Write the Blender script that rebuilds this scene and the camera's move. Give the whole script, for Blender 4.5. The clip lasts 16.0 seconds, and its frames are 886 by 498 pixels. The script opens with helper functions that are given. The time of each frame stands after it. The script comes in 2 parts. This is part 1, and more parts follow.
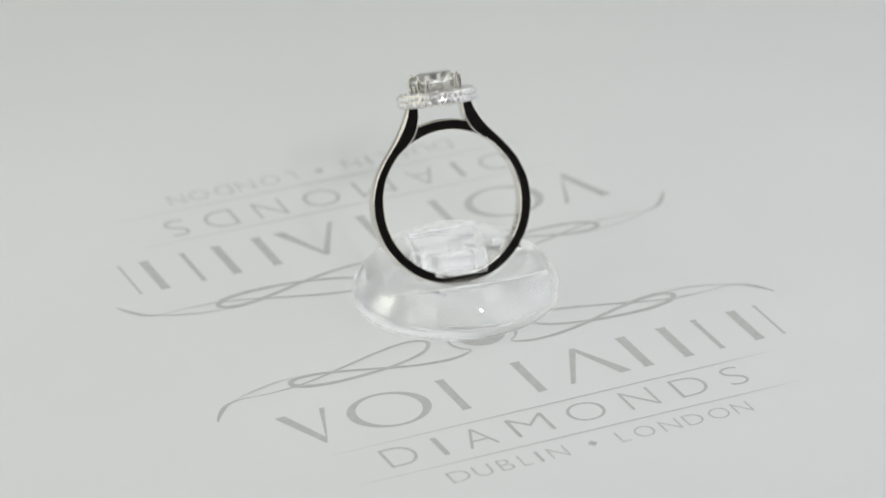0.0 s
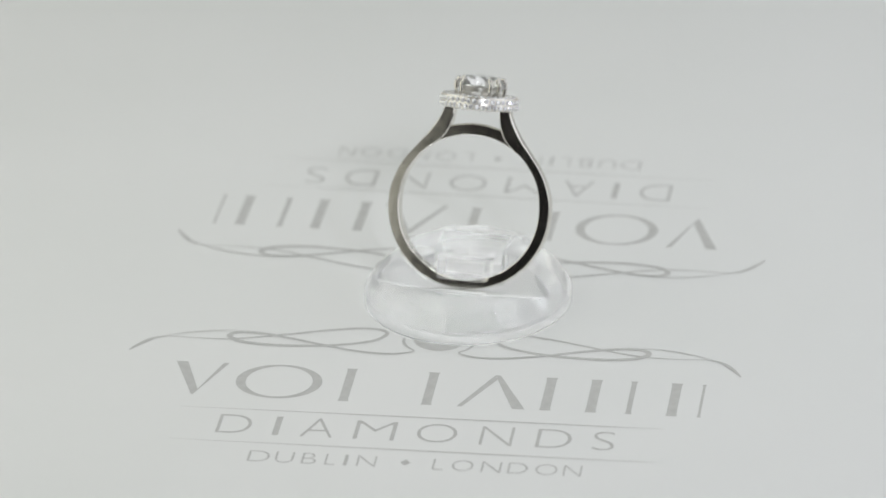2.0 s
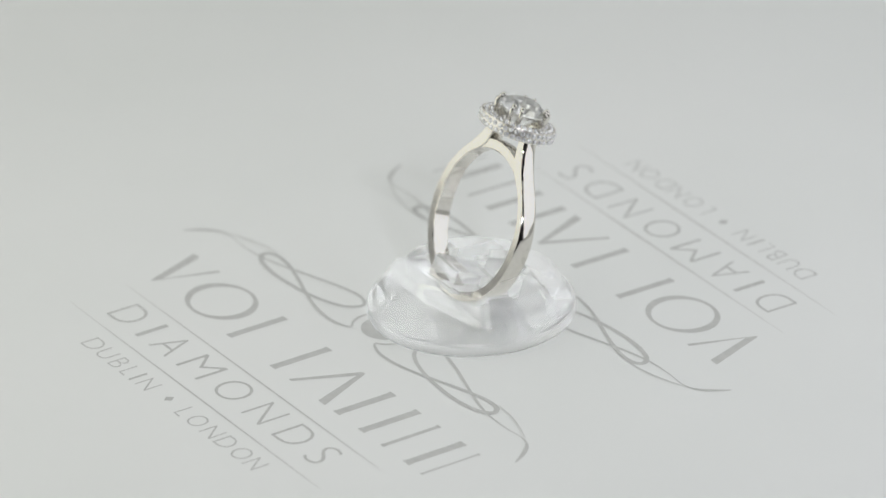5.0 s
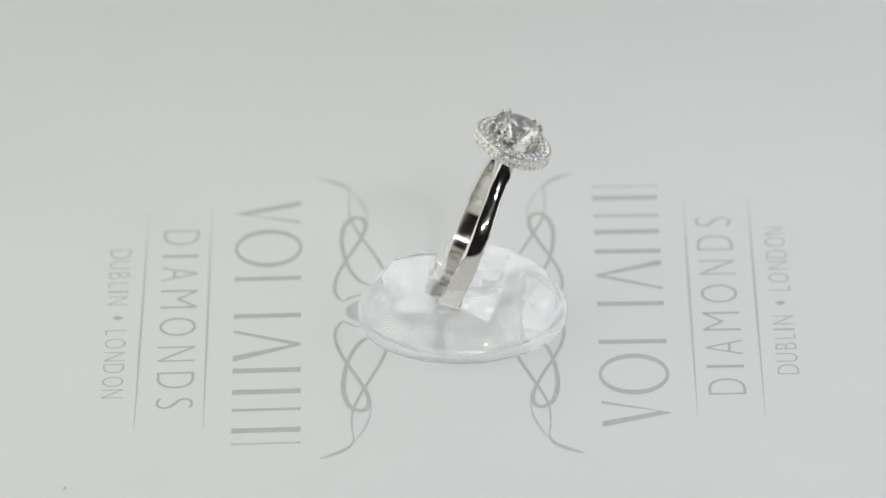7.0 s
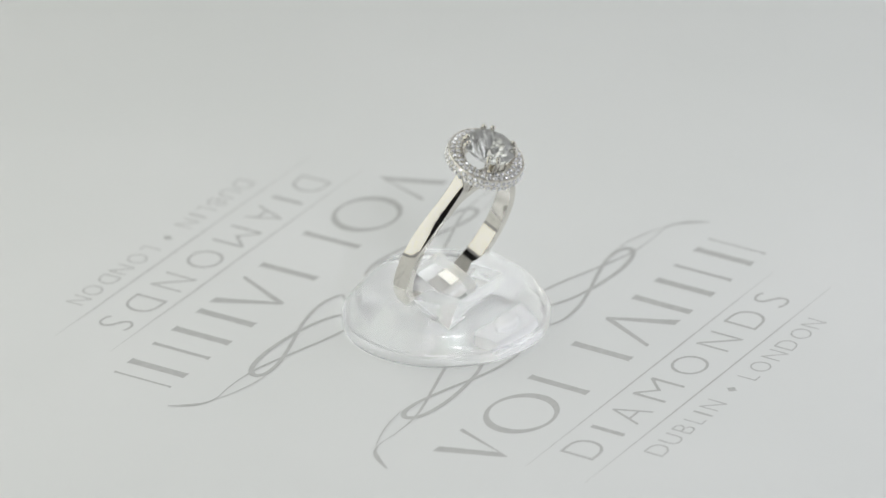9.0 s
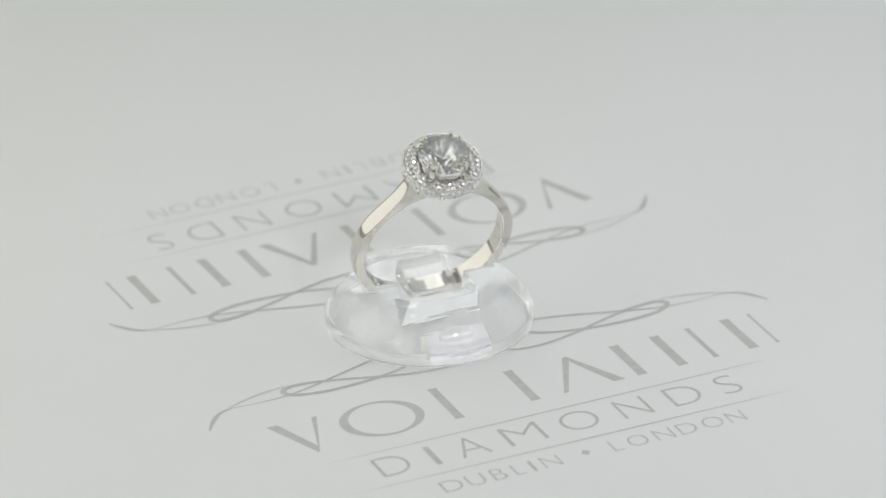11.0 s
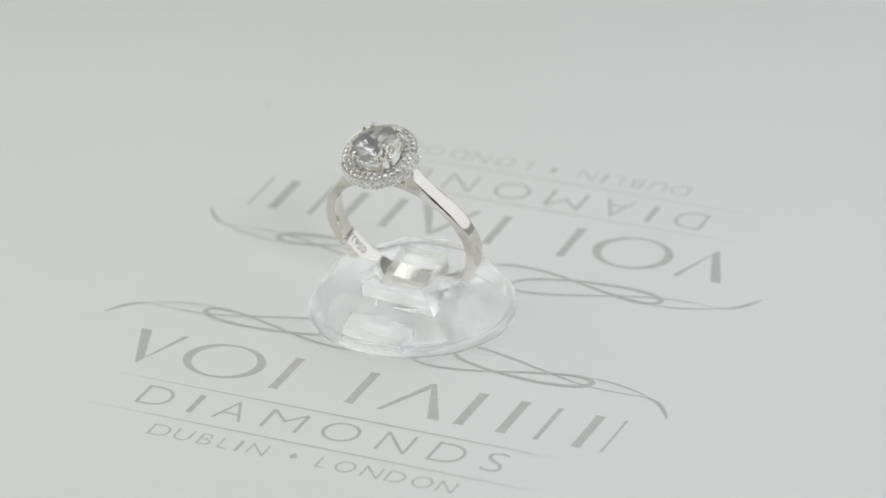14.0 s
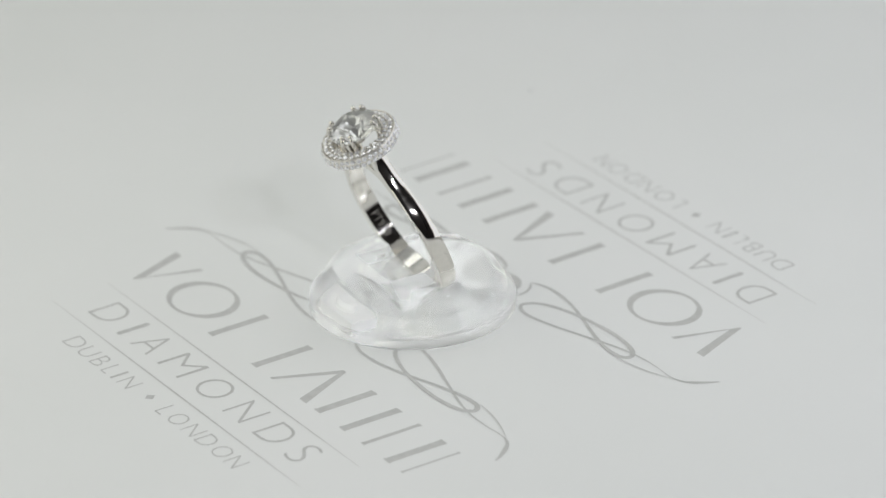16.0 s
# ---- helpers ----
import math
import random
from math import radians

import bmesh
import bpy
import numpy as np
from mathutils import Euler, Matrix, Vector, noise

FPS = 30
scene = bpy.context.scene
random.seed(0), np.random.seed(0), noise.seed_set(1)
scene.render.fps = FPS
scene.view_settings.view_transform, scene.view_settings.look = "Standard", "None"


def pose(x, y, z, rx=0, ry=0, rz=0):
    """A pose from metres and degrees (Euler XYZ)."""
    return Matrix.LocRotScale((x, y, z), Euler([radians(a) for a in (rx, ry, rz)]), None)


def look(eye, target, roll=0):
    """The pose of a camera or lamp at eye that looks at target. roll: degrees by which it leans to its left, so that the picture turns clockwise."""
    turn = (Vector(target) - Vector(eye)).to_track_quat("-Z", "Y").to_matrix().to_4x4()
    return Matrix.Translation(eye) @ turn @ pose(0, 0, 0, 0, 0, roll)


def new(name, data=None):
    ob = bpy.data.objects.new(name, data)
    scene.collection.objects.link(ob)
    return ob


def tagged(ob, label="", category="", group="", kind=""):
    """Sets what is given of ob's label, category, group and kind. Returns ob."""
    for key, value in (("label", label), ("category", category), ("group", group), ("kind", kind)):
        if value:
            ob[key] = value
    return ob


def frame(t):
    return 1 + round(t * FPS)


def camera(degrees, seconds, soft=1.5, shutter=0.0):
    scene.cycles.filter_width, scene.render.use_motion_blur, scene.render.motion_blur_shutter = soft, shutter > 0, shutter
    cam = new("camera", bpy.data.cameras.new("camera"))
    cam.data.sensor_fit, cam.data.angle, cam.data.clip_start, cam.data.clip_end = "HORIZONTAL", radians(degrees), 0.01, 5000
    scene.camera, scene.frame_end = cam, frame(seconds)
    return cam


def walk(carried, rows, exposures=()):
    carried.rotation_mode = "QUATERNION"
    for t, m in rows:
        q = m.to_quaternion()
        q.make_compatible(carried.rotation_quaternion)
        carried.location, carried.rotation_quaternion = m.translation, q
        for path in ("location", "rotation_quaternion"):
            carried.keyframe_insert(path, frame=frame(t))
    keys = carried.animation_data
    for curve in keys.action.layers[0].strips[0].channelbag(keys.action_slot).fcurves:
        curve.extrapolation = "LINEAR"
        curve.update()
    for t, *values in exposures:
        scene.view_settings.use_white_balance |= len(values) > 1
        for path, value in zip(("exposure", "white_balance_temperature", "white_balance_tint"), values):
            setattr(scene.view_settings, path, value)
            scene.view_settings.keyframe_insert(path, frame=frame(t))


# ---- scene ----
MM = 0.001
RATE = 16.2404          # turntable, degrees a second, clockwise seen from above
SECONDS = 16.0


def camera_pose():
    """The camera on its stand: eye, line of sight and a slight lean."""
    right = Vector((0.999755, -0.010301, -0.019609))
    up = Vector((0.022148, 0.451535, 0.891978))
    back = right.cross(up)
    m = Matrix((right, up, back)).transposed().to_4x4()
    m.translation = Vector((0.0, -616.08, 319.50)) * MM
    return m


cam = camera(8.7653, SECONDS, soft=1.5)
cam.data.dof.use_dof, cam.data.dof.focus_distance, cam.data.dof.aperture_fstop = True, 0.676, 24.0
walk(cam, [(0.0, camera_pose()), (SECONDS, camera_pose())])

# ---- world and lamps ----
world = bpy.data.worlds.new("dim_room")
world.use_nodes = True
world.node_tree.nodes["Background"].inputs["Color"].default_value = (0.9, 0.95, 1.0, 1)
world.node_tree.nodes["Background"].inputs["Strength"].default_value = 0.03
scene.world = world
scene.view_settings.exposure = -0.87


def area_lamp(name, eye, target, width, height, watts, colour):
    data = bpy.data.lights.new(name, "AREA")
    data.shape, data.size, data.size_y, data.energy, data.color = "RECTANGLE", width, height, watts, colour
    ob = new(name, data)
    ob.matrix_world = look(eye, target)
    return ob


def led_lamp(name, eye, target, size, watts, colour):
    data = bpy.data.lights.new(name, "AREA")
    data.shape, data.size, data.energy, data.color = "DISK", size, watts, colour
    ob = new(name, data)
    ob.matrix_world = look(eye, target)
    return ob


WARM, COOL, PLAIN = (0.985, 0.99, 0.88), (0.945, 0.985, 0.97), (0.895, 0.915, 1.0)
LED = (0.90, 0.91, 0.97)
area_lamp("softbox_lamp_west", (-0.27, -0.135, 0.19), (0, -0.135, 0.19), 0.75, 0.36, 1.12, WARM)
area_lamp("softbox_lamp_east", (0.27, 0.01, 0.19), (0, 0.01, 0.19), 0.46, 0.36, 0.70, PLAIN)
# overhead lamp is unseen, added to even the card and light the stones
area_lamp("fill_lamp_top", (0.0, 0.055, 0.46), (0.0, 0.035, 0.0), 0.34, 0.29, 0.70, COOL)
led_lamp("led_lamp_near", (0.15, -0.60, 0.425), (0, 0, 0), 0.026, 1.05, LED)
led_lamp("led_lamp_far", (0.245, -0.54, 0.43), (0, 0, 0), 0.026, 1.05, LED)


# ---- materials ----
def material(name):
    m = bpy.data.materials.new(name)
    m.use_nodes = True
    nt = m.node_tree
    return m, nt, nt.nodes["Principled BSDF"]


def noise_node(nt, scale, detail=4.0):
    co = nt.nodes.new("ShaderNodeTexCoord")
    n = nt.nodes.new("ShaderNodeTexNoise")
    n.inputs["Scale"].default_value, n.inputs["Detail"].default_value = scale, detail
    nt.links.new(co.outputs["Object"], n.inputs["Vector"])
    return n


def ramp(nt, source, low, high, a=0.3, b=0.7):
    r = nt.nodes.new("ShaderNodeValToRGB")
    r.color_ramp.elements[0].color, r.color_ramp.elements[1].color = (*low, 1), (*high, 1)
    r.color_ramp.elements[0].position, r.color_ramp.elements[1].position = a, b
    nt.links.new(source, r.inputs["Fac"])
    return r


def bump(nt, bsdf, source, strength, distance):
    b = nt.nodes.new("ShaderNodeBump")
    b.inputs["Strength"].default_value, b.inputs["Distance"].default_value = strength, distance
    nt.links.new(source, b.inputs["Height"])
    nt.links.new(b.outputs["Normal"], bsdf.inputs["Normal"])


def paper_material():
    m, nt, p = material("white_card")
    big, fine = noise_node(nt, 18, 3), noise_node(nt, 2600, 5)
    col = ramp(nt, big.outputs["Fac"], (0.79, 0.80, 0.785), (0.82, 0.825, 0.815))
    nt.links.new(col.outputs["Color"], p.inputs["Base Color"])
    p.inputs["Roughness"].default_value = 0.62
    p.inputs["Specular IOR Level"].default_value = 0.3
    bump(nt, p, fine.outputs["Fac"], 0.12, 0.00003)
    return m


def ink_material():
    m, nt, p = material("grey_ink")
    fine = noise_node(nt, 900, 4)
    col = ramp(nt, fine.outputs["Fac"], (0.53, 0.53, 0.515), (0.59, 0.59, 0.575))
    nt.links.new(col.outputs["Color"], p.inputs["Base Color"])
    p.inputs["Roughness"].default_value = 0.6
    p.inputs["Specular IOR Level"].default_value = 0.25
    return m


def faint_ink_material():
    m, nt, p = material("pale_grey_ink")
    fine = noise_node(nt, 700, 4)
    col = ramp(nt, fine.outputs["Fac"], (0.56, 0.56, 0.54), (0.64, 0.64, 0.625))
    nt.links.new(col.outputs["Color"], p.inputs["Base Color"])
    p.inputs["Roughness"].default_value = 0.6
    return m


def platinum_material(name, roughness):
    m, nt, p = material(name)
    p.inputs["Metallic"].default_value = 1.0
    fine = noise_node(nt, 1500, 4)
    col = ramp(nt, fine.outputs["Fac"], (0.715, 0.69, 0.64), (0.775, 0.75, 0.70))
    nt.links.new(col.outputs["Color"], p.inputs["Base Color"])
    rough = ramp(nt, fine.outputs["Fac"], (roughness[0],) * 3, (roughness[1],) * 3)
    nt.links.new(rough.outputs["Color"], p.inputs["Roughness"])
    wide = noise_node(nt, 260, 2)
    bump(nt, p, wide.outputs["Fac"], 0.05, 0.0001)
    return m


def clear_material(name, ior, rough, tint, clear=1.0):
    m, nt, p = material(name)
    p.inputs["Base Color"].default_value = (*tint, 1)
    p.inputs["Roughness"].default_value = rough
    p.inputs["IOR"].default_value = ior
    p.inputs["Transmission Weight"].default_value = clear
    return m


def acrylic_material():
    m = clear_material("clear_acrylic", 1.41, 0.012, (0.985, 0.99, 0.985), 0.89)
    nt = m.node_tree
    wide = noise_node(nt, 160, 3)
    bump(nt, nt.nodes["Principled BSDF"], wide.outputs["Fac"], 0.045, 0.0003)
    return m


def plain_material(name, low, high, scale, rough):
    m, nt, p = material(name)
    n = noise_node(nt, scale, 4)
    col = ramp(nt, n.outputs["Fac"], low, high)
    nt.links.new(col.outputs["Color"], p.inputs["Base Color"])
    p.inputs["Roughness"].default_value = rough
    return m


PAPER, INK, PALE_INK = paper_material(), ink_material(), faint_ink_material()
PLATINUM = platinum_material("polished_platinum", (0.06, 0.10))
GRAIN = platinum_material("grain_set_platinum", (0.22, 0.4))
DIAMOND = clear_material("diamond", 1.7, 0.0, (0.995, 0.995, 0.985), 0.97)
# mirror and white shares paint the stone's inner reflections onto the pavilion
PAVILION_MIRROR = clear_material("pavilion_mirror", 2.4, 0.025, (0.97, 0.97, 0.95), 0.1)
# metal and white shares put glints into the small stones
PAVE = clear_material("small_diamond", 2.4, 0.09, (0.97, 0.97, 0.985), 0.3)
PAVILION_MIRROR.node_tree.nodes["Principled BSDF"].inputs["Metallic"].default_value = 0.62
PAVE.node_tree.nodes["Principled BSDF"].inputs["Metallic"].default_value = 0.45
ACRYLIC = acrylic_material()
SATIN = clear_material("satin_acrylic", 1.25, 0.08, (0.99, 0.99, 0.985), 0.88)
FROSTED = clear_material("frosted_acrylic", 1.4, 0.09, (0.99, 0.99, 0.99), 0.72)
# white share puts the pocket's bright inner reflection into its colour
BRIGHT_POCKET = clear_material("brightened_pocket_acrylic", 1.4, 0.2, (0.99, 0.99, 0.985), 0.3)
DARK_WALL = plain_material("charcoal_wall", (0.082, 0.072, 0.076), (0.105, 0.092, 0.097), 6, 0.9)
TABLE = plain_material("white_laminate", (0.70, 0.70, 0.69), (0.76, 0.76, 0.75), 8, 0.5)
PLASTIC = plain_material("white_plastic", (0.72, 0.72, 0.71), (0.78, 0.78, 0.77), 20, 0.4)
FABRIC = plain_material("white_fabric", (0.58, 0.58, 0.57), (0.64, 0.64, 0.63), 40, 0.95)
DUST = plain_material("dark_dust", (0.03, 0.03, 0.05), (0.06, 0.06, 0.08), 4000, 0.9)
ENGRAVING = plain_material("engraved_line", (0.22, 0.21, 0.19), (0.30, 0.28, 0.26), 3000, 0.7)


# ---- helpers ----
def link_mesh(name, bm, mat, parent=None, label="", sharp=None):
    me = bpy.data.meshes.new(name)
    bmesh.ops.recalc_face_normals(bm, faces=bm.faces)
    bm.to_mesh(me)
    bm.free()
    me.materials.append(mat)
    if sharp is not None:
        me.shade_smooth()
        me.set_sharp_from_angle(angle=radians(sharp))
    ob = new(name, me)
    ob.parent = parent
    if label:
        ob["label"] = label
    return ob


def part(name, bm, mat, parent, label="", sharp=None):
    return link_mesh(name, bm, mat, parent, label, sharp)


def shared(name, me, parent, m):
    ob = new(name, me)
    ob.parent = parent
    ob.matrix_basis = m
    return ob


def lathe(profile, sides, closed=True, turn=0.0):
    """Rings of (radius, height) in mm about z; closed joins the last ring to the first, else the ends are capped."""
    bm = bmesh.new()
    rings = []
    for r, z in profile:
        rings.append([bm.verts.new((r * MM * math.cos(turn + 2 * math.pi * i / sides), r * MM * math.sin(turn + 2 * math.pi * i / sides), z * MM)) for i in range(sides)])
    n = len(rings)
    for k in range(n if closed else n - 1):
        a, b = rings[k], rings[(k + 1) % n]
        for i in range(sides):
            j = (i + 1) % sides
            bm.faces.new((a[i], a[j], b[j], b[i]))
    if not closed:
        bm.faces.new(rings[0])
        bm.faces.new(rings[-1])
    return bm


def box(x0, x1, y0, y1, z0, z1):
    bm = bmesh.new()
    bmesh.ops.create_cube(bm, size=1.0)
    for v in bm.verts:
        v.co = Vector(((x0 + x1) / 2 + v.co.x * (x1 - x0), (y0 + y1) / 2 + v.co.y * (y1 - y0), (z0 + z1) / 2 + v.co.z * (z1 - z0)))
    return bm


def catmull(points, steps):
    out = []
    n = len(points)
    for i in range(n - 1):
        p0, p1, p2, p3 = points[max(i - 1, 0)], points[i], points[i + 1], points[min(i + 2, n - 1)]
        for s in range(steps):
            t = s / steps
            out.append(tuple(0.5 * (2 * b + (c - a) * t + (2 * a - 5 * b + 4 * c - d) * t * t + (3 * b - a - 3 * c + d) * t ** 3)
                             for a, b, c, d in zip(p0, p1, p2, p3)))
    out.append(tuple(points[-1]))
    return out


# ---- setting ----
def build_setting():
    ob = link_mesh("table_ground", box(-0.72, 0.72, -1.0, 0.62, -0.060, -0.020), TABLE)
    tagged(ob, "white laminate table under the turntable", "table", kind="structure")
    # unseen tent; its back and top are added to brighten holder and stones
    for name, b in (("wall_north", (-0.76, 0.76, 0.62, 0.66, -0.06, 0.85)), ("wall_south", (-0.76, 0.76, -1.04, -1.0, -0.06, 0.85)),
                    ("wall_east", (0.72, 0.76, -1.0, 0.62, -0.06, 0.85)), ("wall_west", (-0.76, -0.72, -1.0, 0.62, -0.06, 0.85)),
                    ("tent_bounce_back", (-0.30, 0.30, 0.262, 0.266, -0.02, 0.48)), ("tent_panel_west", (-0.30, -0.296, -0.53, 0.262, -0.02, 0.48)),
                    ("tent_panel_east", (0.296, 0.30, -0.24, 0.262, -0.02, 0.48)), ("tent_bounce_top", (-0.296, 0.296, -0.25, 0.262, 0.476, 0.48)),
                    ("ceiling", (-0.76, 0.76, -1.04, 0.66, 0.85, 0.88))):
        tent = name.startswith("tent")
        tagged(link_mesh(name, box(*b), FABRIC if tent else DARK_WALL), "white fabric panel of an unseen light tent" if tent else "plain dark wall of the dim room", "wall", kind="structure")


build_setting()


# ---- turntable and printed card ----
def build_turntable():
    top = link_mesh("turntable", lathe([(104, -19.6), (112, -18.5), (112, -1.2), (111.4, -0.5), (110.6, -0.3)], 96, closed=False), PLASTIC, sharp=40)
    return tagged(top, "white plastic motor turntable under the printed card", "turntable")


def build_card():
    card = link_mesh("printed_card", lathe([(108, -0.3), (108.2, -0.15), (108, 0.0)], 128, closed=False), PAPER, sharp=40)
    return tagged(card, "white round card printed with two grey logos", "card")


turntable = build_turntable()
card = build_card()


def dust(x, y, size):
    """A dark speck on the card."""
    bm = bmesh.new()
    bmesh.ops.create_icosphere(bm, subdivisions=1, radius=size * MM)
    for v in bm.verts:
        v.co = Vector((v.co.x * 1.7 + x * MM, v.co.y * 0.8 + y * MM, v.co.z * 0.4 + 0.03 * MM))
    return part("speck", bm, DUST, card)


dust(56.7, -22.4, 0.12)
dust(0.3, 0.7, 0.26)


class Logo:
    """One printed logo: x along its writing, y towards the ring, in mm about the pair's centre."""

    def __init__(self, turn, cx, cy):
        self.turn, self.cx, self.cy = radians(turn), cx, cy

    def put(self, x, y, z=0.02):
        c, s = math.cos(self.turn), math.sin(self.turn)
        return Vector((self.cx + c * x - s * y, self.cy + s * x + c * y, z)) * MM

    def ribbon(self, name, points, widths, mat=INK, steps=8, z=0.02):
        pts = catmull([(*p, w) for p, w in zip(points, widths)], steps)
        bm = bmesh.new()
        rows = []
        for i, (x, y, w) in enumerate(pts):
            ax, ay, _ = pts[max(i - 1, 0)]
            bx, by, _ = pts[min(i + 1, len(pts) - 1)]
            d = math.hypot(bx - ax, by - ay) or 1.0
            nx, ny = -(by - ay) / d * w / 2, (bx - ax) / d * w / 2
            h = z + 0.03 * i / len(pts)
            rows.append((bm.verts.new(self.put(x + nx, y + ny, h)), bm.verts.new(self.put(x - nx, y - ny, h))))
        for a, b in zip(rows, rows[1:]):
            bm.faces.new((a[0], a[1], b[1], b[0]))
        return part(name, bm, mat, card)

    def polygon(self, name, outline, mat=INK, z=0.02):
        bm = bmesh.new()
        bm.faces.new([bm.verts.new(self.put(x, y, z)) for x, y in outline])
        return part(name, bm, mat, card)

    def oval(self, x, y, rx, ry, thick_x, thick_y, z=0.02):
        bm = bmesh.new()
        n = 64
        outer, inner = [], []
        for i in range(n):
            a = 2 * math.pi * i / n
            outer.append(bm.verts.new(self.put(x + rx * math.cos(a), y + ry * math.sin(a), z)))
            inner.append(bm.verts.new(self.put(x + (rx - thick_x) * math.cos(a), y + (ry - thick_y) * math.sin(a), z)))
        for i in range(n):
            j = (i + 1) % n
            bm.faces.new((outer[i], outer[j], inner[j], inner[i]))
        return part("oval_mark", bm, INK, card)

    def letter(self, char, x0, x1, y0, y1, weight=0.0):
        """A letter of the built-in font, fitted into a box."""
        cu = bpy.data.curves.new("letter", "FONT")
        cu.body = char
        cu.resolution_u = 5
        cu.offset = weight
        tmp = new("letter_source", cu)
        bpy.context.view_layer.update()
        me = bpy.data.meshes.new_from_object(tmp.evaluated_get(bpy.context.evaluated_depsgraph_get()))
        bpy.data.objects.remove(tmp)
        xs, ys = [v.co.x for v in me.vertices], [v.co.y for v in me.vertices]
        ax, bx, ay, by = min(xs), max(xs), min(ys), max(ys)
        for v in me.vertices:
            v.co = self.put(x0 + (v.co.x - ax) / (bx - ax) * (x1 - x0), y0 + (v.co.y - ay) / (by - ay) * (y1 - y0))
        me.materials.clear()
        me.materials.append(INK)
        ob = new("letter", me)
        ob.parent = card
        return ob


def print_logo(logo):
    # wordmark: plain shapes only
    top, base = -17.0, -25.0
    logo.polygon("slanted_bar", [(-29.35, top), (-28.0, top), (-25.75, base + 1.35), (-26.1, base), (-26.3, base)])
    logo.polygon("slanted_bar", [(-23.7, top), (-23.05, top), (-26.08, base), (-25.73, base + 1.37)], z=0.024)
    logo.oval(-16.5, -20.95, 5.1, 4.15, 1.15, 0.42)
    for x, w in ((-8.35, 1.05), (1.4, 1.1), (15.3, 1.15), (20.6, 1.15), (30.0, 1.15), (25.0, 0.6), (33.2, 0.3)):
        logo.polygon("upright_bar", [(x - w / 2 - 0.12, base), (x + w / 2 + 0.12, base), (x + w / 2, base + 0.5), (x + w / 2, top - 0.5), (x + w / 2 + 0.12, top), (x - w / 2 - 0.12, top), (x - w / 2, top - 0.5), (x - w / 2, base + 0.5)])
    logo.polygon("slanted_bar", [(5.0, base), (5.6, base), (8.95, top - 1.1), (8.6, top)], z=0.024)
    logo.polygon("slanted_bar", [(11.5, base), (12.95, base), (9.2, top), (8.62, top), (8.97, top - 1.1)])
    # rules
    logo.ribbon("rule", [(-27.0, -28.05), (1.0, -28.15), (29.4, -28.25)], [0.05, 0.24, 0.05], PALE_INK)
    logo.ribbon("rule", [(-27.0, -35.85), (1.0, -36.05), (29.3, -36.25)], [0.05, 0.24, 0.05], PALE_INK)
    # second line of writing
    for char, a, b in (("D", 450, 511), ("I", 552, 563), ("A", 602, 660), ("M", 697, 770), ("O", 808, 880), ("N", 922, 980), ("D", 1022, 1084), ("S", 1122, 1161)):
        logo.letter(char, -21.95 + (a - 450) * 0.06494, -21.95 + (b - 450) * 0.06494, -33.9, -29.5, -0.02)
    # third line of writing
    for char, a, b in (("D", 521, 560), ("U", 570, 603), ("B", 618, 644), ("L", 660, 678), ("I", 694, 700), ("N", 717, 751),
                       ("L", 853, 872), ("O", 887, 925), ("N", 940, 975), ("D", 987, 1022), ("O", 1036, 1075), ("N", 1086, 1118)):
        logo.letter(char, -17.2 + (a - 521) * 0.0643, -17.2 + (b - 521) * 0.0643, -40.3, -37.8, -0.02)
    logo.polygon("dot", [(0.95 + dx * 0.62, -38.95 + dy * 0.72) for dx, dy in ((1, 0), (0.25, 0.7), (0, 1), (-0.25, 0.7), (-1, 0), (-0.25, -0.7), (0, -1), (0.25, -0.7))])
    # ornament: two looping lines and the round drop between them
    loop = FLOURISH
    for side in (1, -1):
        mid = 0.87
        logo.ribbon("flourish", [(mid + side * (x - mid), y) for x, y, w in loop], [w for x, y, w in loop], steps=10, z=0.03 if side > 0 else 0.034)
        logo.ribbon("flourish", [(mid + side * (x - mid), y) for x, y in ((-31.9, -10.85), (-29.0, -9.75), (-26.0, -9.0), (-23.4, -8.75))], [0.05, 0.16, 0.16, 0.08], PALE_INK, z=0.08)
    logo.polygon("drop", [(0.87 + 3.2 * math.cos(2 * math.pi * i / 40), -8.4 + 3.2 * math.sin(2 * math.pi * i / 40)) for i in range(40)], z=0.04)


FLOURISH = [
    (-35.47, -14.77, 0.20),
    (-34.84, -13.67, 0.42),
    (-33.82, -12.29, 0.58),
    (-32.65, -11.28, 0.34),
    (-30.93, -10.86, 0.14),
    (-28.38, -11.04, 0.13),
    (-25.04, -10.98, 0.2),
    (-21.70, -10.42, 0.32),
    (-16.37, -8.80, 0.36),
    (-12.35, -7.55, 0.40),
    (-8.32, -6.72, 0.42),
    (-6.17, -7.11, 0.45),
    (-5.63, -8.14, 0.50),
    (-6.97, -9.81, 0.50),
    (-10.32, -11.09, 0.45),
    (-14.33, -11.76, 0.50),
    (-19.00, -11.98, 0.55),
    (-22.69, -11.38, 0.60),
    (-24.19, -10.16, 0.70),
    (-23.20, -9.13, 0.60),
    (-20.39, -9.19, 0.50),
    (-16.35, -10.24, 0.45),
    (-12.32, -11.57, 0.42),
    (-8.31, -12.61, 0.40),
    (-4.97, -12.91, 0.40),
    (-2.97, -12.57, 0.36),
    (-1.83, -11.91, 0.25),
    (-2.69, -11.01, 0.30),
    (-3.29, -9.84, 0.35),
    (-3.35, -8.68, 0.30),
]

HEADING = 24.28
print_logo(Logo(HEADING, 0.0, 0.0))
print_logo(Logo(HEADING + 180 - 1.36, 0.910, 2.101))


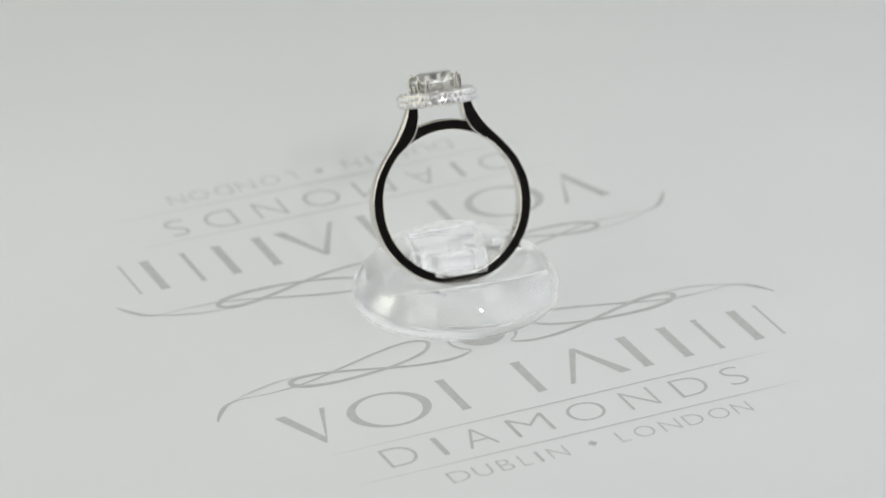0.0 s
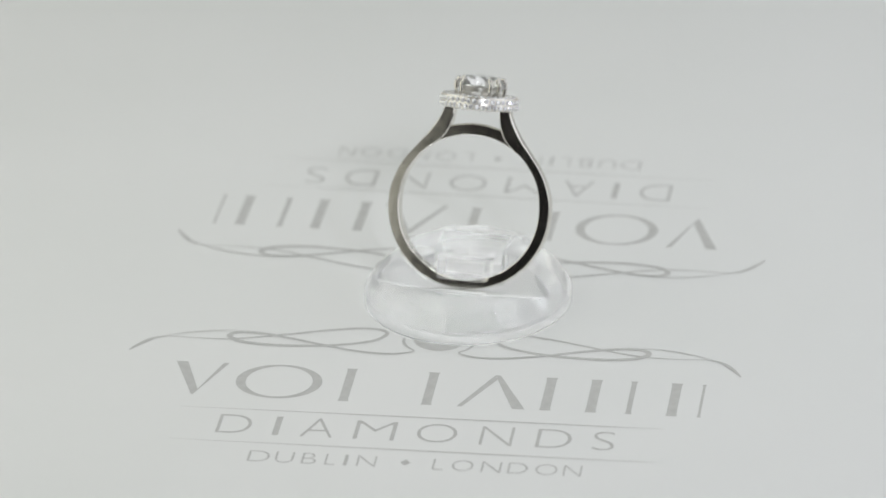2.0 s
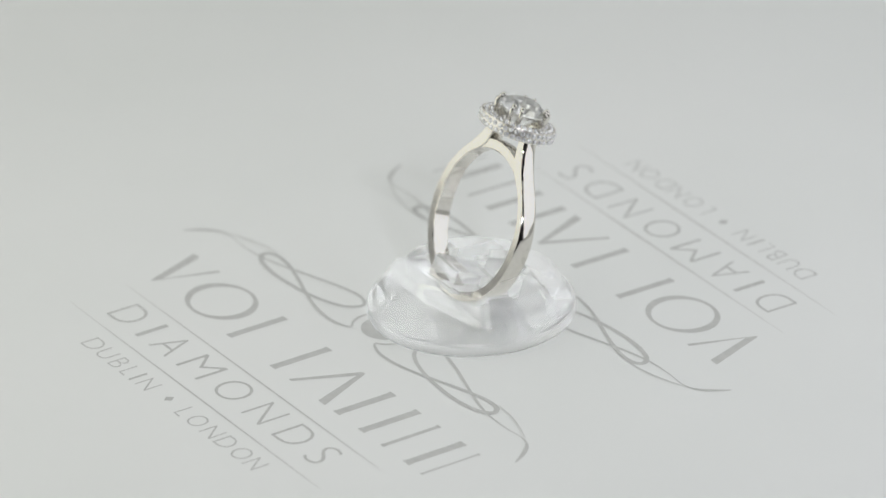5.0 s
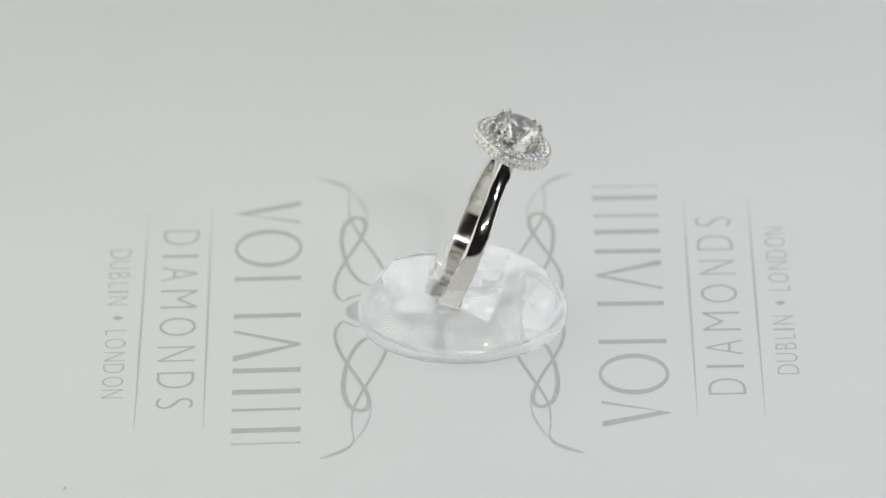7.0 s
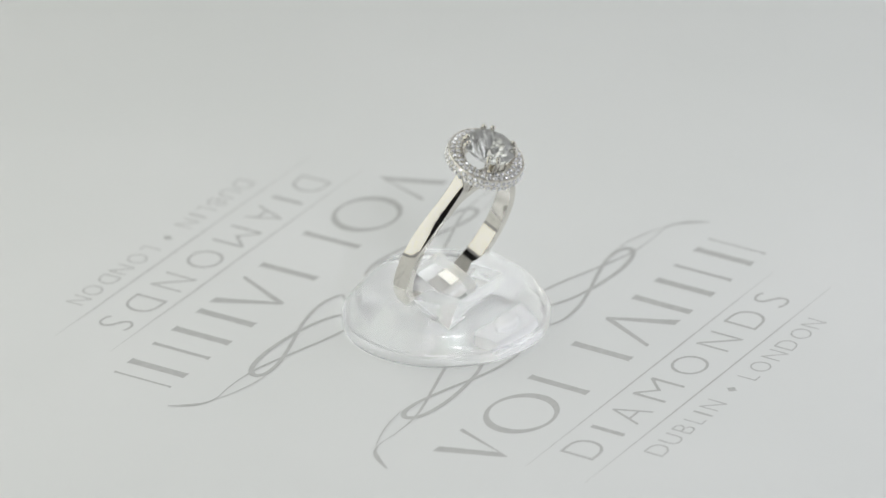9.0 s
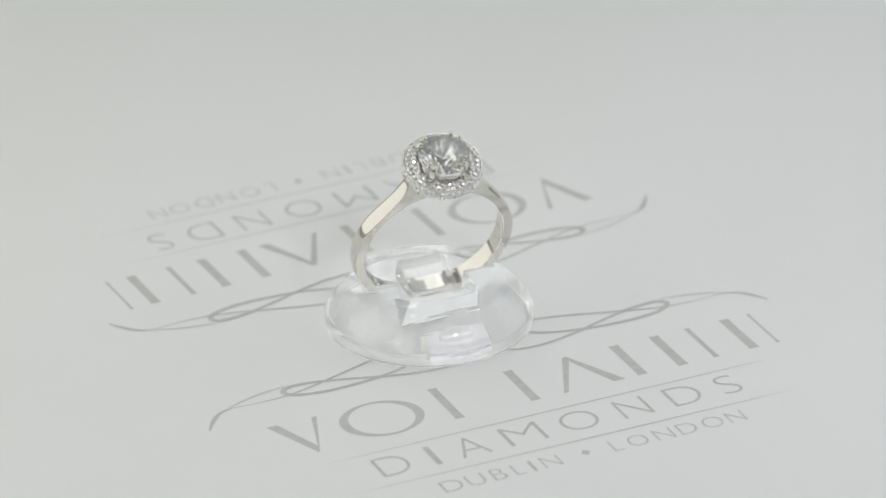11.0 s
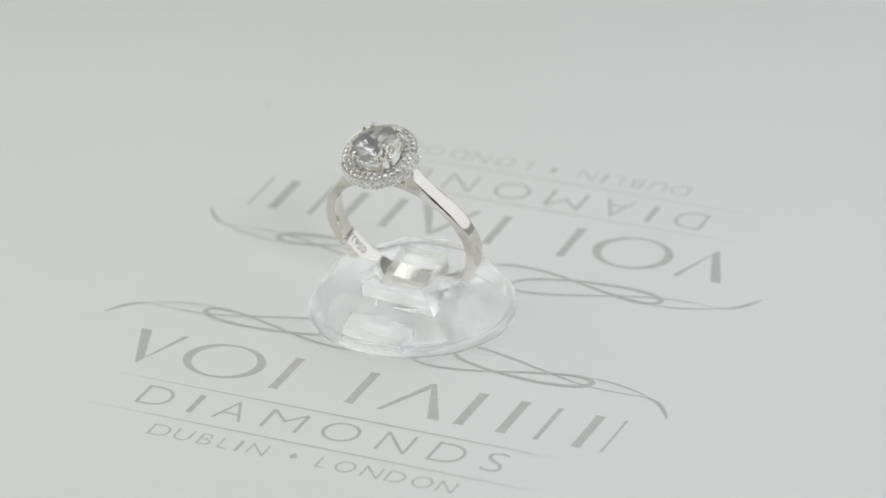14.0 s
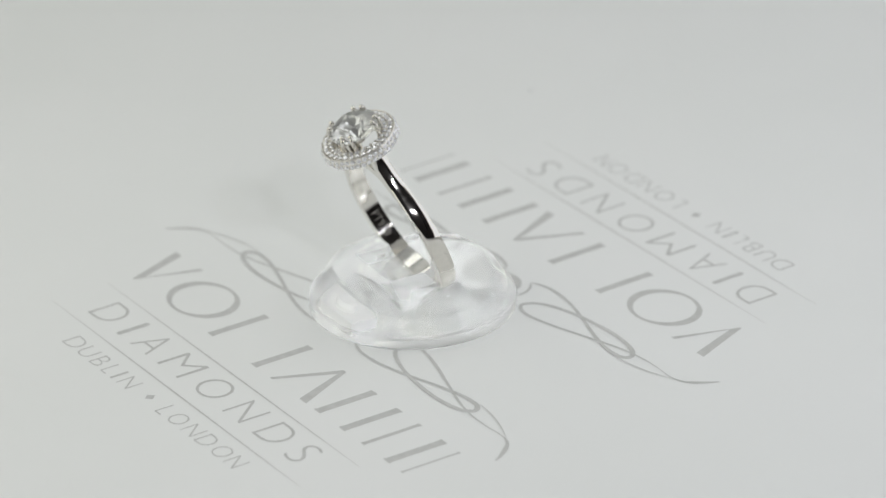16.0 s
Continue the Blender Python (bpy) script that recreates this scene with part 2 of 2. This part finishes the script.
# ---- acrylic holder ----
RING_POSE = Matrix(((0.949071, -0.297043, -0.105022, 1.2272 * MM), (0.314621, 0.875907, 0.365787, 4.7441 * MM), (-0.016665, -0.380200, 0.924754, 11.3131 * MM), (0, 0, 0, 1)))
HOLDER_POSE = pose(1.637 * MM, 3.282 * MM, 0.08 * MM, 0, 0, 18.7)


def solid(name, bm, m=None):
    """A throwaway solid for cutting, in the holder's space."""
    me = bpy.data.meshes.new(name)
    bmesh.ops.recalc_face_normals(bm, faces=bm.faces)
    if m is not None:
        bm.transform(m)
    bm.to_mesh(me)
    bm.free()
    return new(name, me)


def combined(base, other, operation):
    mod = base.modifiers.new("cut", "BOOLEAN")
    mod.operation, mod.object, mod.solver = operation, other, "EXACT"
    bpy.context.view_layer.update()
    me = bpy.data.meshes.new_from_object(base.evaluated_get(bpy.context.evaluated_depsgraph_get()))
    bpy.data.objects.remove(base)
    bpy.data.objects.remove(other)
    return new("solid", me)


def build_holder():
    """A low faceted dome with a ring-shaped slanted slot and a tongue that reaches through the ring."""
    to_ring = HOLDER_POSE.inverted() @ RING_POSE
    bm = lathe([(12.45, 0.0), (12.5, 0.2), (12.5, 1.2), (12.4, 1.38), (12.0, 1.46), (11.85, 2.3), (11.15, 3.5), (9.6, 5.0), (7.6, 6.0)], 60, closed=False)
    for v in bm.verts:
        if v.co.z > 2.0 * MM:
            a = math.atan2(v.co.y, v.co.x) % radians(30) - radians(15)
            k = math.cos(radians(15)) / math.cos(a)
            v.co.x, v.co.y = v.co.x * k, v.co.y * k
    dome = solid("dome", bm)
    slot = lathe([(10.1, -1.26), (10.1, 1.26)], 64, closed=False)
    dome = combined(dome, solid("slot", slot, to_ring @ Matrix.Rotation(radians(90), 4, "X")), "DIFFERENCE")
    # the side that the ring leans away from is cut down to the ring's foot
    dome = combined(dome, solid("cut", box(-13 * MM, 13 * MM, -9 * MM, -1.2 * MM, -9.55 * MM, 5 * MM), to_ring), "DIFFERENCE")
    dome = combined(dome, solid("seat", box(-2.93 * MM, 2.93 * MM, -4.33 * MM, 3.73 * MM, -9.28 * MM, -4 * MM), to_ring), "DIFFERENCE")
    # open channel on the side that the ring leans over, a little wider than the finger in it
    dome = combined(dome, solid("channel", box(-4.15 * MM, 4.15 * MM, 0.6 * MM, 5.6 * MM, -9.1 * MM, -3 * MM), to_ring), "DIFFERENCE")
    # moulded pocket in the underside
    dome = combined(dome, solid("pocket", box(-3.7 * MM, 3.7 * MM, 6.6 * MM, 10.0 * MM, -1 * MM, 1.3 * MM)), "DIFFERENCE")
    oval = lathe([(1.9, 0.5), (1.9, 1.9), (1.5, 2.1)], 32, closed=False)
    dome = combined(dome, solid("oval", oval, pose(0, 8.2 * MM, 0) @ Matrix.Diagonal((1, 0.55, 1, 1))), "DIFFERENCE")
    soften = dome.modifiers.new("soften", "BEVEL")
    soften.width, soften.segments, soften.limit_method, soften.angle_limit = 0.06 * MM, 2, "ANGLE", radians(9)
    bpy.context.view_layer.update()
    me = bpy.data.meshes.new_from_object(dome.evaluated_get(bpy.context.evaluated_depsgraph_get()))
    bpy.data.objects.remove(dome)
    me.name = "dome"
    me.materials.clear()
    me.materials.append(ACRYLIC)
    me.materials.append(FROSTED)
    me.materials.append(BRIGHT_POCKET)
    me.shade_smooth()
    me.set_sharp_from_angle(angle=radians(22))
    for f in me.polygons:
        under = f.normal.z < -0.95 and f.center.z < 0.1 * MM
        pocket = abs(f.center.x) < 3.75 * MM and 6.5 * MM < f.center.y < 10.1 * MM and 0.1 * MM < f.center.z < 2.15 * MM
        f.material_index = 1 if under else 2 if pocket else 0
    thing = tagged(new("ring_holder"), "clear faceted acrylic gem-shaped ring holder with a slanted slot", "ring holder")
    thing.empty_display_size = 0.002
    body = new("dome", me)
    body.parent = thing
    # tongue: an angled finger that holds the foot of the ring from inside
    bm = bmesh.new()
    side = [(-2.7, -8.5), (-1.26, -8.5), (-1.26, -8.4), (3.6, -8.4), (3.6, -6.3), (3.2, -5.9), (-2.4, -5.6), (-2.7, -5.9)]
    ends = [[bm.verts.new((x * MM, y * MM, z * MM)) for y, z in side] for x in (-2.8, 2.8)]
    bm.faces.new(ends[0])
    bm.faces.new(ends[1])
    for k in range(len(side)):
        n = (k + 1) % len(side)
        bm.faces.new((ends[0][k], ends[0][n], ends[1][n], ends[1][k]))
    bm.transform(to_ring)
    tongue = part("tongue", bm, SATIN, thing, "clear finger through the ring")
    body.visible_shadow = tongue.visible_shadow = False
    return thing


holder = build_holder()


# ---- ring ----
def polar(radius, degrees):
    return radius * math.cos(radians(degrees)), radius * math.sin(radians(degrees))


SHANK_OUTER = [polar(9.68 + 0.30 * (d + 90) / 90, d) for d in range(-90, 1, 10)] + [(9.86, 1.7), (9.48, 3.05), (8.92, 4.4), (8.1, 5.75), (7.05, 7.1), (6.0, 8.45), (5.1, 9.8), (4.38, 11.15), (4.05, 12.1)]
SHANK_INNER = [polar(8.52 + 0.06 * (d + 90) / 90, d) for d in range(-90, 1, 10)] + [(8.5, 1.6), (8.22, 2.9), (7.74, 4.15), (6.96, 5.4), (5.9, 6.65), (4.52, 7.7), (3.5, 8.8), (2.92, 10.4), (2.75, 12.1)]


def sweep(outer, inner, half, slope, parent, name):
    """A band through the outer and inner lines; its flat sides stand half apart at height 0 and draw together by slope."""
    bm = bmesh.new()
    rings = []
    for (ox, oz), (ix, iz) in zip(outer, inner):
        def at(d, side, back=0.0):
            z = iz + (oz - iz) * d
            return bm.verts.new((MM * (ix + (ox - ix) * d), MM * side * (half - slope * z - back), MM * z))
        rings.append([at(0.0, -1, 0.08), at(0.0, 0), at(0.0, 1, 0.08), at(0.07, 1), at(0.80, 1), at(0.86, 1), at(0.90, 1, 0.06), at(0.955, 1, 0.28), at(1.0, 0),
                      at(0.955, -1, 0.28), at(0.90, -1, 0.06), at(0.86, -1), at(0.80, -1), at(0.07, -1)])
    for a, b in zip(rings, rings[1:]):
        for i in range(len(a)):
            j = (i + 1) % len(a)
            bm.faces.new((a[i], a[j], b[j], b[i]))
    bm.faces.new(rings[0])
    bm.faces.new(rings[-1])
    return part(name, bm, PLATINUM, parent, sharp=25)


def gem_bmesh(radius, sides, crown, pavilion, table=0.56):
    """A brilliant: table, crown of kites and triangles, thin girdle, pavilion to a point; girdle at z = 0."""
    bm = bmesh.new()
    r = radius * MM
    def ring(rad, z, n, off):
        return [bm.verts.new((rad * math.cos(2 * math.pi * (i + off) / n), rad * math.sin(2 * math.pi * (i + off) / n), z)) for i in range(n)]
    n = sides
    t = ring(r * table, crown * MM, n, 0.5)
    mid = ring(r * (table + 1.0) / 2 * 1.03, crown * MM * 0.58, n, 0.0)
    g = ring(r, 0.02 * r, 2 * n, 0.0)
    g2 = ring(r, -0.03 * r, 2 * n, 0.0)
    low = ring(r * 0.30, -pavilion * MM * 0.74, n, 0.5)
    tip = bm.verts.new((0, 0, -pavilion * MM))
    bm.faces.new(t)
    for i in range(n):
        j = (i + 1) % n
        bm.faces.new((t[i - 1], t[i], mid[i]))
        bm.faces.new((mid[i], t[i], mid[j], g[(2 * i + 1) % (2 * n)]))
        bm.faces.new((mid[i], g[2 * i], g[2 * i + 1]))
        bm.faces.new((mid[i], g[2 * i - 1], g[2 * i]))
        bm.faces.new((low[i], g2[2 * i], g2[(2 * i + 1)]))
        bm.faces.new((low[i], g2[(2 * i + 1)], g2[(2 * i + 2) % (2 * n)]))
        bm.faces.new((low[i - 1], g2[2 * i], low[i]))
        bm.faces.new((low[i], low[j], tip))
    for i in range(2 * n):
        j = (i + 1) % (2 * n)
        bm.faces.new((g[i], g[j], g2[j], g2[i]))
    bmesh.ops.recalc_face_normals(bm, faces=bm.faces)
    return bm


def brilliant_bmesh(radius, crown, pavilion):
    """The centre stone: eight-fold crown, and a pavilion of many small facets, made uneven for sparkle."""
    bm = bmesh.new()
    dice = random.Random(5)

    def ring(rad, z, n, off, uneven=0.0):
        out = []
        for i in range(n):
            a = 2 * math.pi * (i + off) / n
            k, h = 1 + uneven * dice.uniform(-0.6, 0.6), 1 + uneven * dice.uniform(-1, 1)
            out.append(bm.verts.new((MM * radius * rad * k * math.cos(a), MM * radius * rad * k * math.sin(a), MM * z * h)))
        return out

    def join(a, b, shift):
        for i in range(16):
            j = (i + 1) % 16
            bm.faces.new((a[i], a[j], b[(i + shift) % 16]))
            bm.faces.new((a[j], b[(j + shift) % 16], b[(i + shift) % 16]))

    table, mid = ring(0.55, crown, 8, 0.5), ring(0.8, crown * 0.58, 8, 0.0)
    girdle, under = ring(1.0, 0.05, 16, 0.0), ring(1.0, -0.1, 16, 0.0)
    bm.faces.new(table)
    for i in range(8):
        bm.faces.new((table[i - 1], table[i], mid[i]))
        bm.faces.new((mid[i], table[i], mid[(i + 1) % 8], girdle[2 * i + 1]))
        bm.faces.new((mid[i], girdle[2 * i], girdle[2 * i + 1]))
        bm.faces.new((mid[i], girdle[2 * i - 1], girdle[2 * i]))
    for i in range(16):
        j = (i + 1) % 16
        bm.faces.new((girdle[i], girdle[j], under[j], under[i]))
    upper, lower = ring(0.72, -pavilion * 0.30, 16, 0.5, 0.12), ring(0.42, -pavilion * 0.60, 16, 0.0, 0.12)
    join(under, upper, 0)
    join(upper, lower, 1)
    tip = bm.verts.new((0, 0, -pavilion * MM))
    for i in range(16):
        bm.faces.new((lower[i], lower[(i + 1) % 16], tip))
    bmesh.ops.recalc_face_normals(bm, faces=bm.faces)
    return bm


def tilt():
    """A random lean that puts glitter into the small stones."""
    return Matrix.Rotation(radians(random.uniform(-24, 24)), 4, "X") @ Matrix.Rotation(radians(random.uniform(-24, 24)), 4, "Y")


def build_ring():
    ring = tagged(new("engagement_ring"), "polished platinum halo ring with round diamond, standing in the holder", "ring")
    ring.empty_display_size = 0.002
    half_o, half_i = catmull(SHANK_OUTER, 8), catmull(SHANK_INNER, 8)
    outer = [(-x, z) for x, z in reversed(half_o[1:])] + half_o
    inner = [(-x, z) for x, z in reversed(half_i[1:])] + half_i
    sweep(outer, inner, 1.04, 0.013, ring, "shank")
    arc = [radians(90 + d) for d in range(-30, 31, 4)]
    sweep([(10.0 * math.cos(a), 10.25 * math.sin(a)) for a in arc], [(8.95 * math.cos(a), 8.86 * math.sin(a)) for a in arc], 0.80, 0.0, ring, "bridge")
    halo = part("halo", lathe([(4.05, 12.0), (4.5, 12.08), (4.66, 12.3), (4.66, 13.5), (4.6, 13.62), (4.5, 13.6), (4.42, 13.5), (3.15, 13.62), (3.05, 13.5), (3.05, 12.2)], 72), GRAIN, ring, "platinum halo rim set with small diamonds", sharp=30)
    # small stones on the top and round the side
    small = bpy.data.meshes.new("pave_stone")
    b = gem_bmesh(0.35, 6, 0.2, 0.26, 0.5)
    b.to_mesh(small)
    b.free()
    small.materials.append(PAVE)
    bm = bmesh.new()
    for count, rad, size, off in ((34, 4.08, 1.0, 0.0), (28, 3.42, 0.92, 0.5)):
        for i in range(count):
            a = 2 * math.pi * (i + off) / count
            at = Vector((rad * MM * math.cos(a), rad * MM * math.sin(a), 13.55 * MM))
            shared("pave_stone", small, halo, Matrix.Translation(at) @ tilt() @ Matrix.Rotation(a * 1.7, 4, "Z") @ Matrix.Scale(size, 4))
            a += math.pi / count
            for r in (rad - 0.24, rad + 0.26):
                bmesh.ops.create_icosphere(bm, subdivisions=1, radius=0.09 * MM, matrix=Matrix.Translation((r * MM * math.cos(a), r * MM * math.sin(a), 13.7 * MM)))
    for height, off in ((12.48, 0.0), (13.14, 0.5)):
        for i in range(40):
            a = 2 * math.pi * (i + off) / 40
            m = Matrix.Rotation(a, 4, "Z") @ Matrix.Translation((4.56 * MM, 0, height * MM)) @ Matrix.Rotation(radians(90), 4, "Y") @ tilt() @ Matrix.Rotation(a * 2.3, 4, "Z") @ Matrix.Scale(1.06, 4)
            shared("pave_stone", small, halo, m)
            a += math.pi / 40
            bmesh.ops.create_icosphere(bm, subdivisions=1, radius=0.09 * MM, matrix=Matrix.Translation((4.7 * MM * math.cos(a), 4.7 * MM * math.sin(a), height * MM)))
    tagged(part("bead_setting", bm, PLATINUM, halo, sharp=60), kind="stuff")
    # centre stone in its basket
    stone = part("diamond", brilliant_bmesh(3.1, 1.05, 2.6), DIAMOND, ring, "round brilliant-cut clear diamond")
    stone.data.materials.append(PAVILION_MIRROR)
    for f in stone.data.polygons:
        f.material_index = 1 if f.center.z < -0.05 * MM else 0
    stone.matrix_basis = Matrix.Translation((0, 0, 14.9 * MM))
    part("basket", lathe([(2.25, 12.55), (2.6, 12.55), (2.7, 12.9), (2.4, 12.9)], 40), PLATINUM, ring, sharp=30)
    for k in range(4):
        for s in (-11, 11):
            a = radians(45 + 90 * k + s)
            pts = [(2.4, 12.1), (2.95, 13.4), (3.17, 14.6), (3.13, 15.2), (2.85, 15.5)]
            bm = bmesh.new()
            rows = []
            for q, (r, z) in enumerate(catmull(pts, 3)):
                w = 0.26
                rows.append([bm.verts.new((MM * (r * math.cos(a) + w * (math.cos(a) * math.cos(t))- w * math.sin(a) * math.sin(t)),
                                           MM * (r * math.sin(a) + w * math.sin(a) * math.cos(t) + w * math.cos(a) * math.sin(t)), MM * z)) for t in [2 * math.pi * e / 8 for e in range(8)]])
            for u, v in zip(rows, rows[1:]):
                for e in range(8):
                    bm.faces.new((u[e], u[(e + 1) % 8], v[(e + 1) % 8], v[e]))
            bm.faces.new(rows[0])
            bm.faces.new(rows[-1])
            r, z = pts[-1]
            bmesh.ops.create_icosphere(bm, subdivisions=2, radius=0.33 * MM, matrix=Matrix.Translation((MM * r * math.cos(a), MM * r * math.sin(a), MM * z)))
            part("prong", bm, PLATINUM, ring, sharp=50)
    engrave(ring, "PT950", -17.0, -39.0, 8.547, 0.5)
    return ring


def engrave(ring, text, first, last, radius, half):
    """Letters on the inner face of the band, bent round it."""
    cu = bpy.data.curves.new("engraving", "FONT")
    cu.body, cu.resolution_u = text, 4
    tmp = new("engraving_source", cu)
    bpy.context.view_layer.update()
    me = bpy.data.meshes.new_from_object(tmp.evaluated_get(bpy.context.evaluated_depsgraph_get()))
    bpy.data.objects.remove(tmp)
    xs, ys = [v.co.x for v in me.vertices], [v.co.y for v in me.vertices]
    ax, bx, ay, by = min(xs), max(xs), min(ys), max(ys)
    for v in me.vertices:
        a = radians(first + (v.co.x - ax) / (bx - ax) * (last - first))
        v.co = Vector((radius * math.cos(a), half - 2 * half * (v.co.y - ay) / (by - ay), radius * math.sin(a))) * MM
    me.materials.clear()
    me.materials.append(ENGRAVING)
    ob = new("engraving", me)
    ob.parent = ring
    ob["label"] = "dark engraved hallmark letters"


ring = build_ring()

def motions():
    """Everything on the turntable turns with it at one steady rate."""
    for thing, rest in ((turntable, Matrix()), (card, Matrix()), (holder, HOLDER_POSE), (ring, RING_POSE)):
        walk(thing, [(k * 0.25, pose(0, 0, 0, 0, 0, -RATE * k * 0.25) @ rest) for k in range(int(SECONDS * 4) + 1)])


motions()
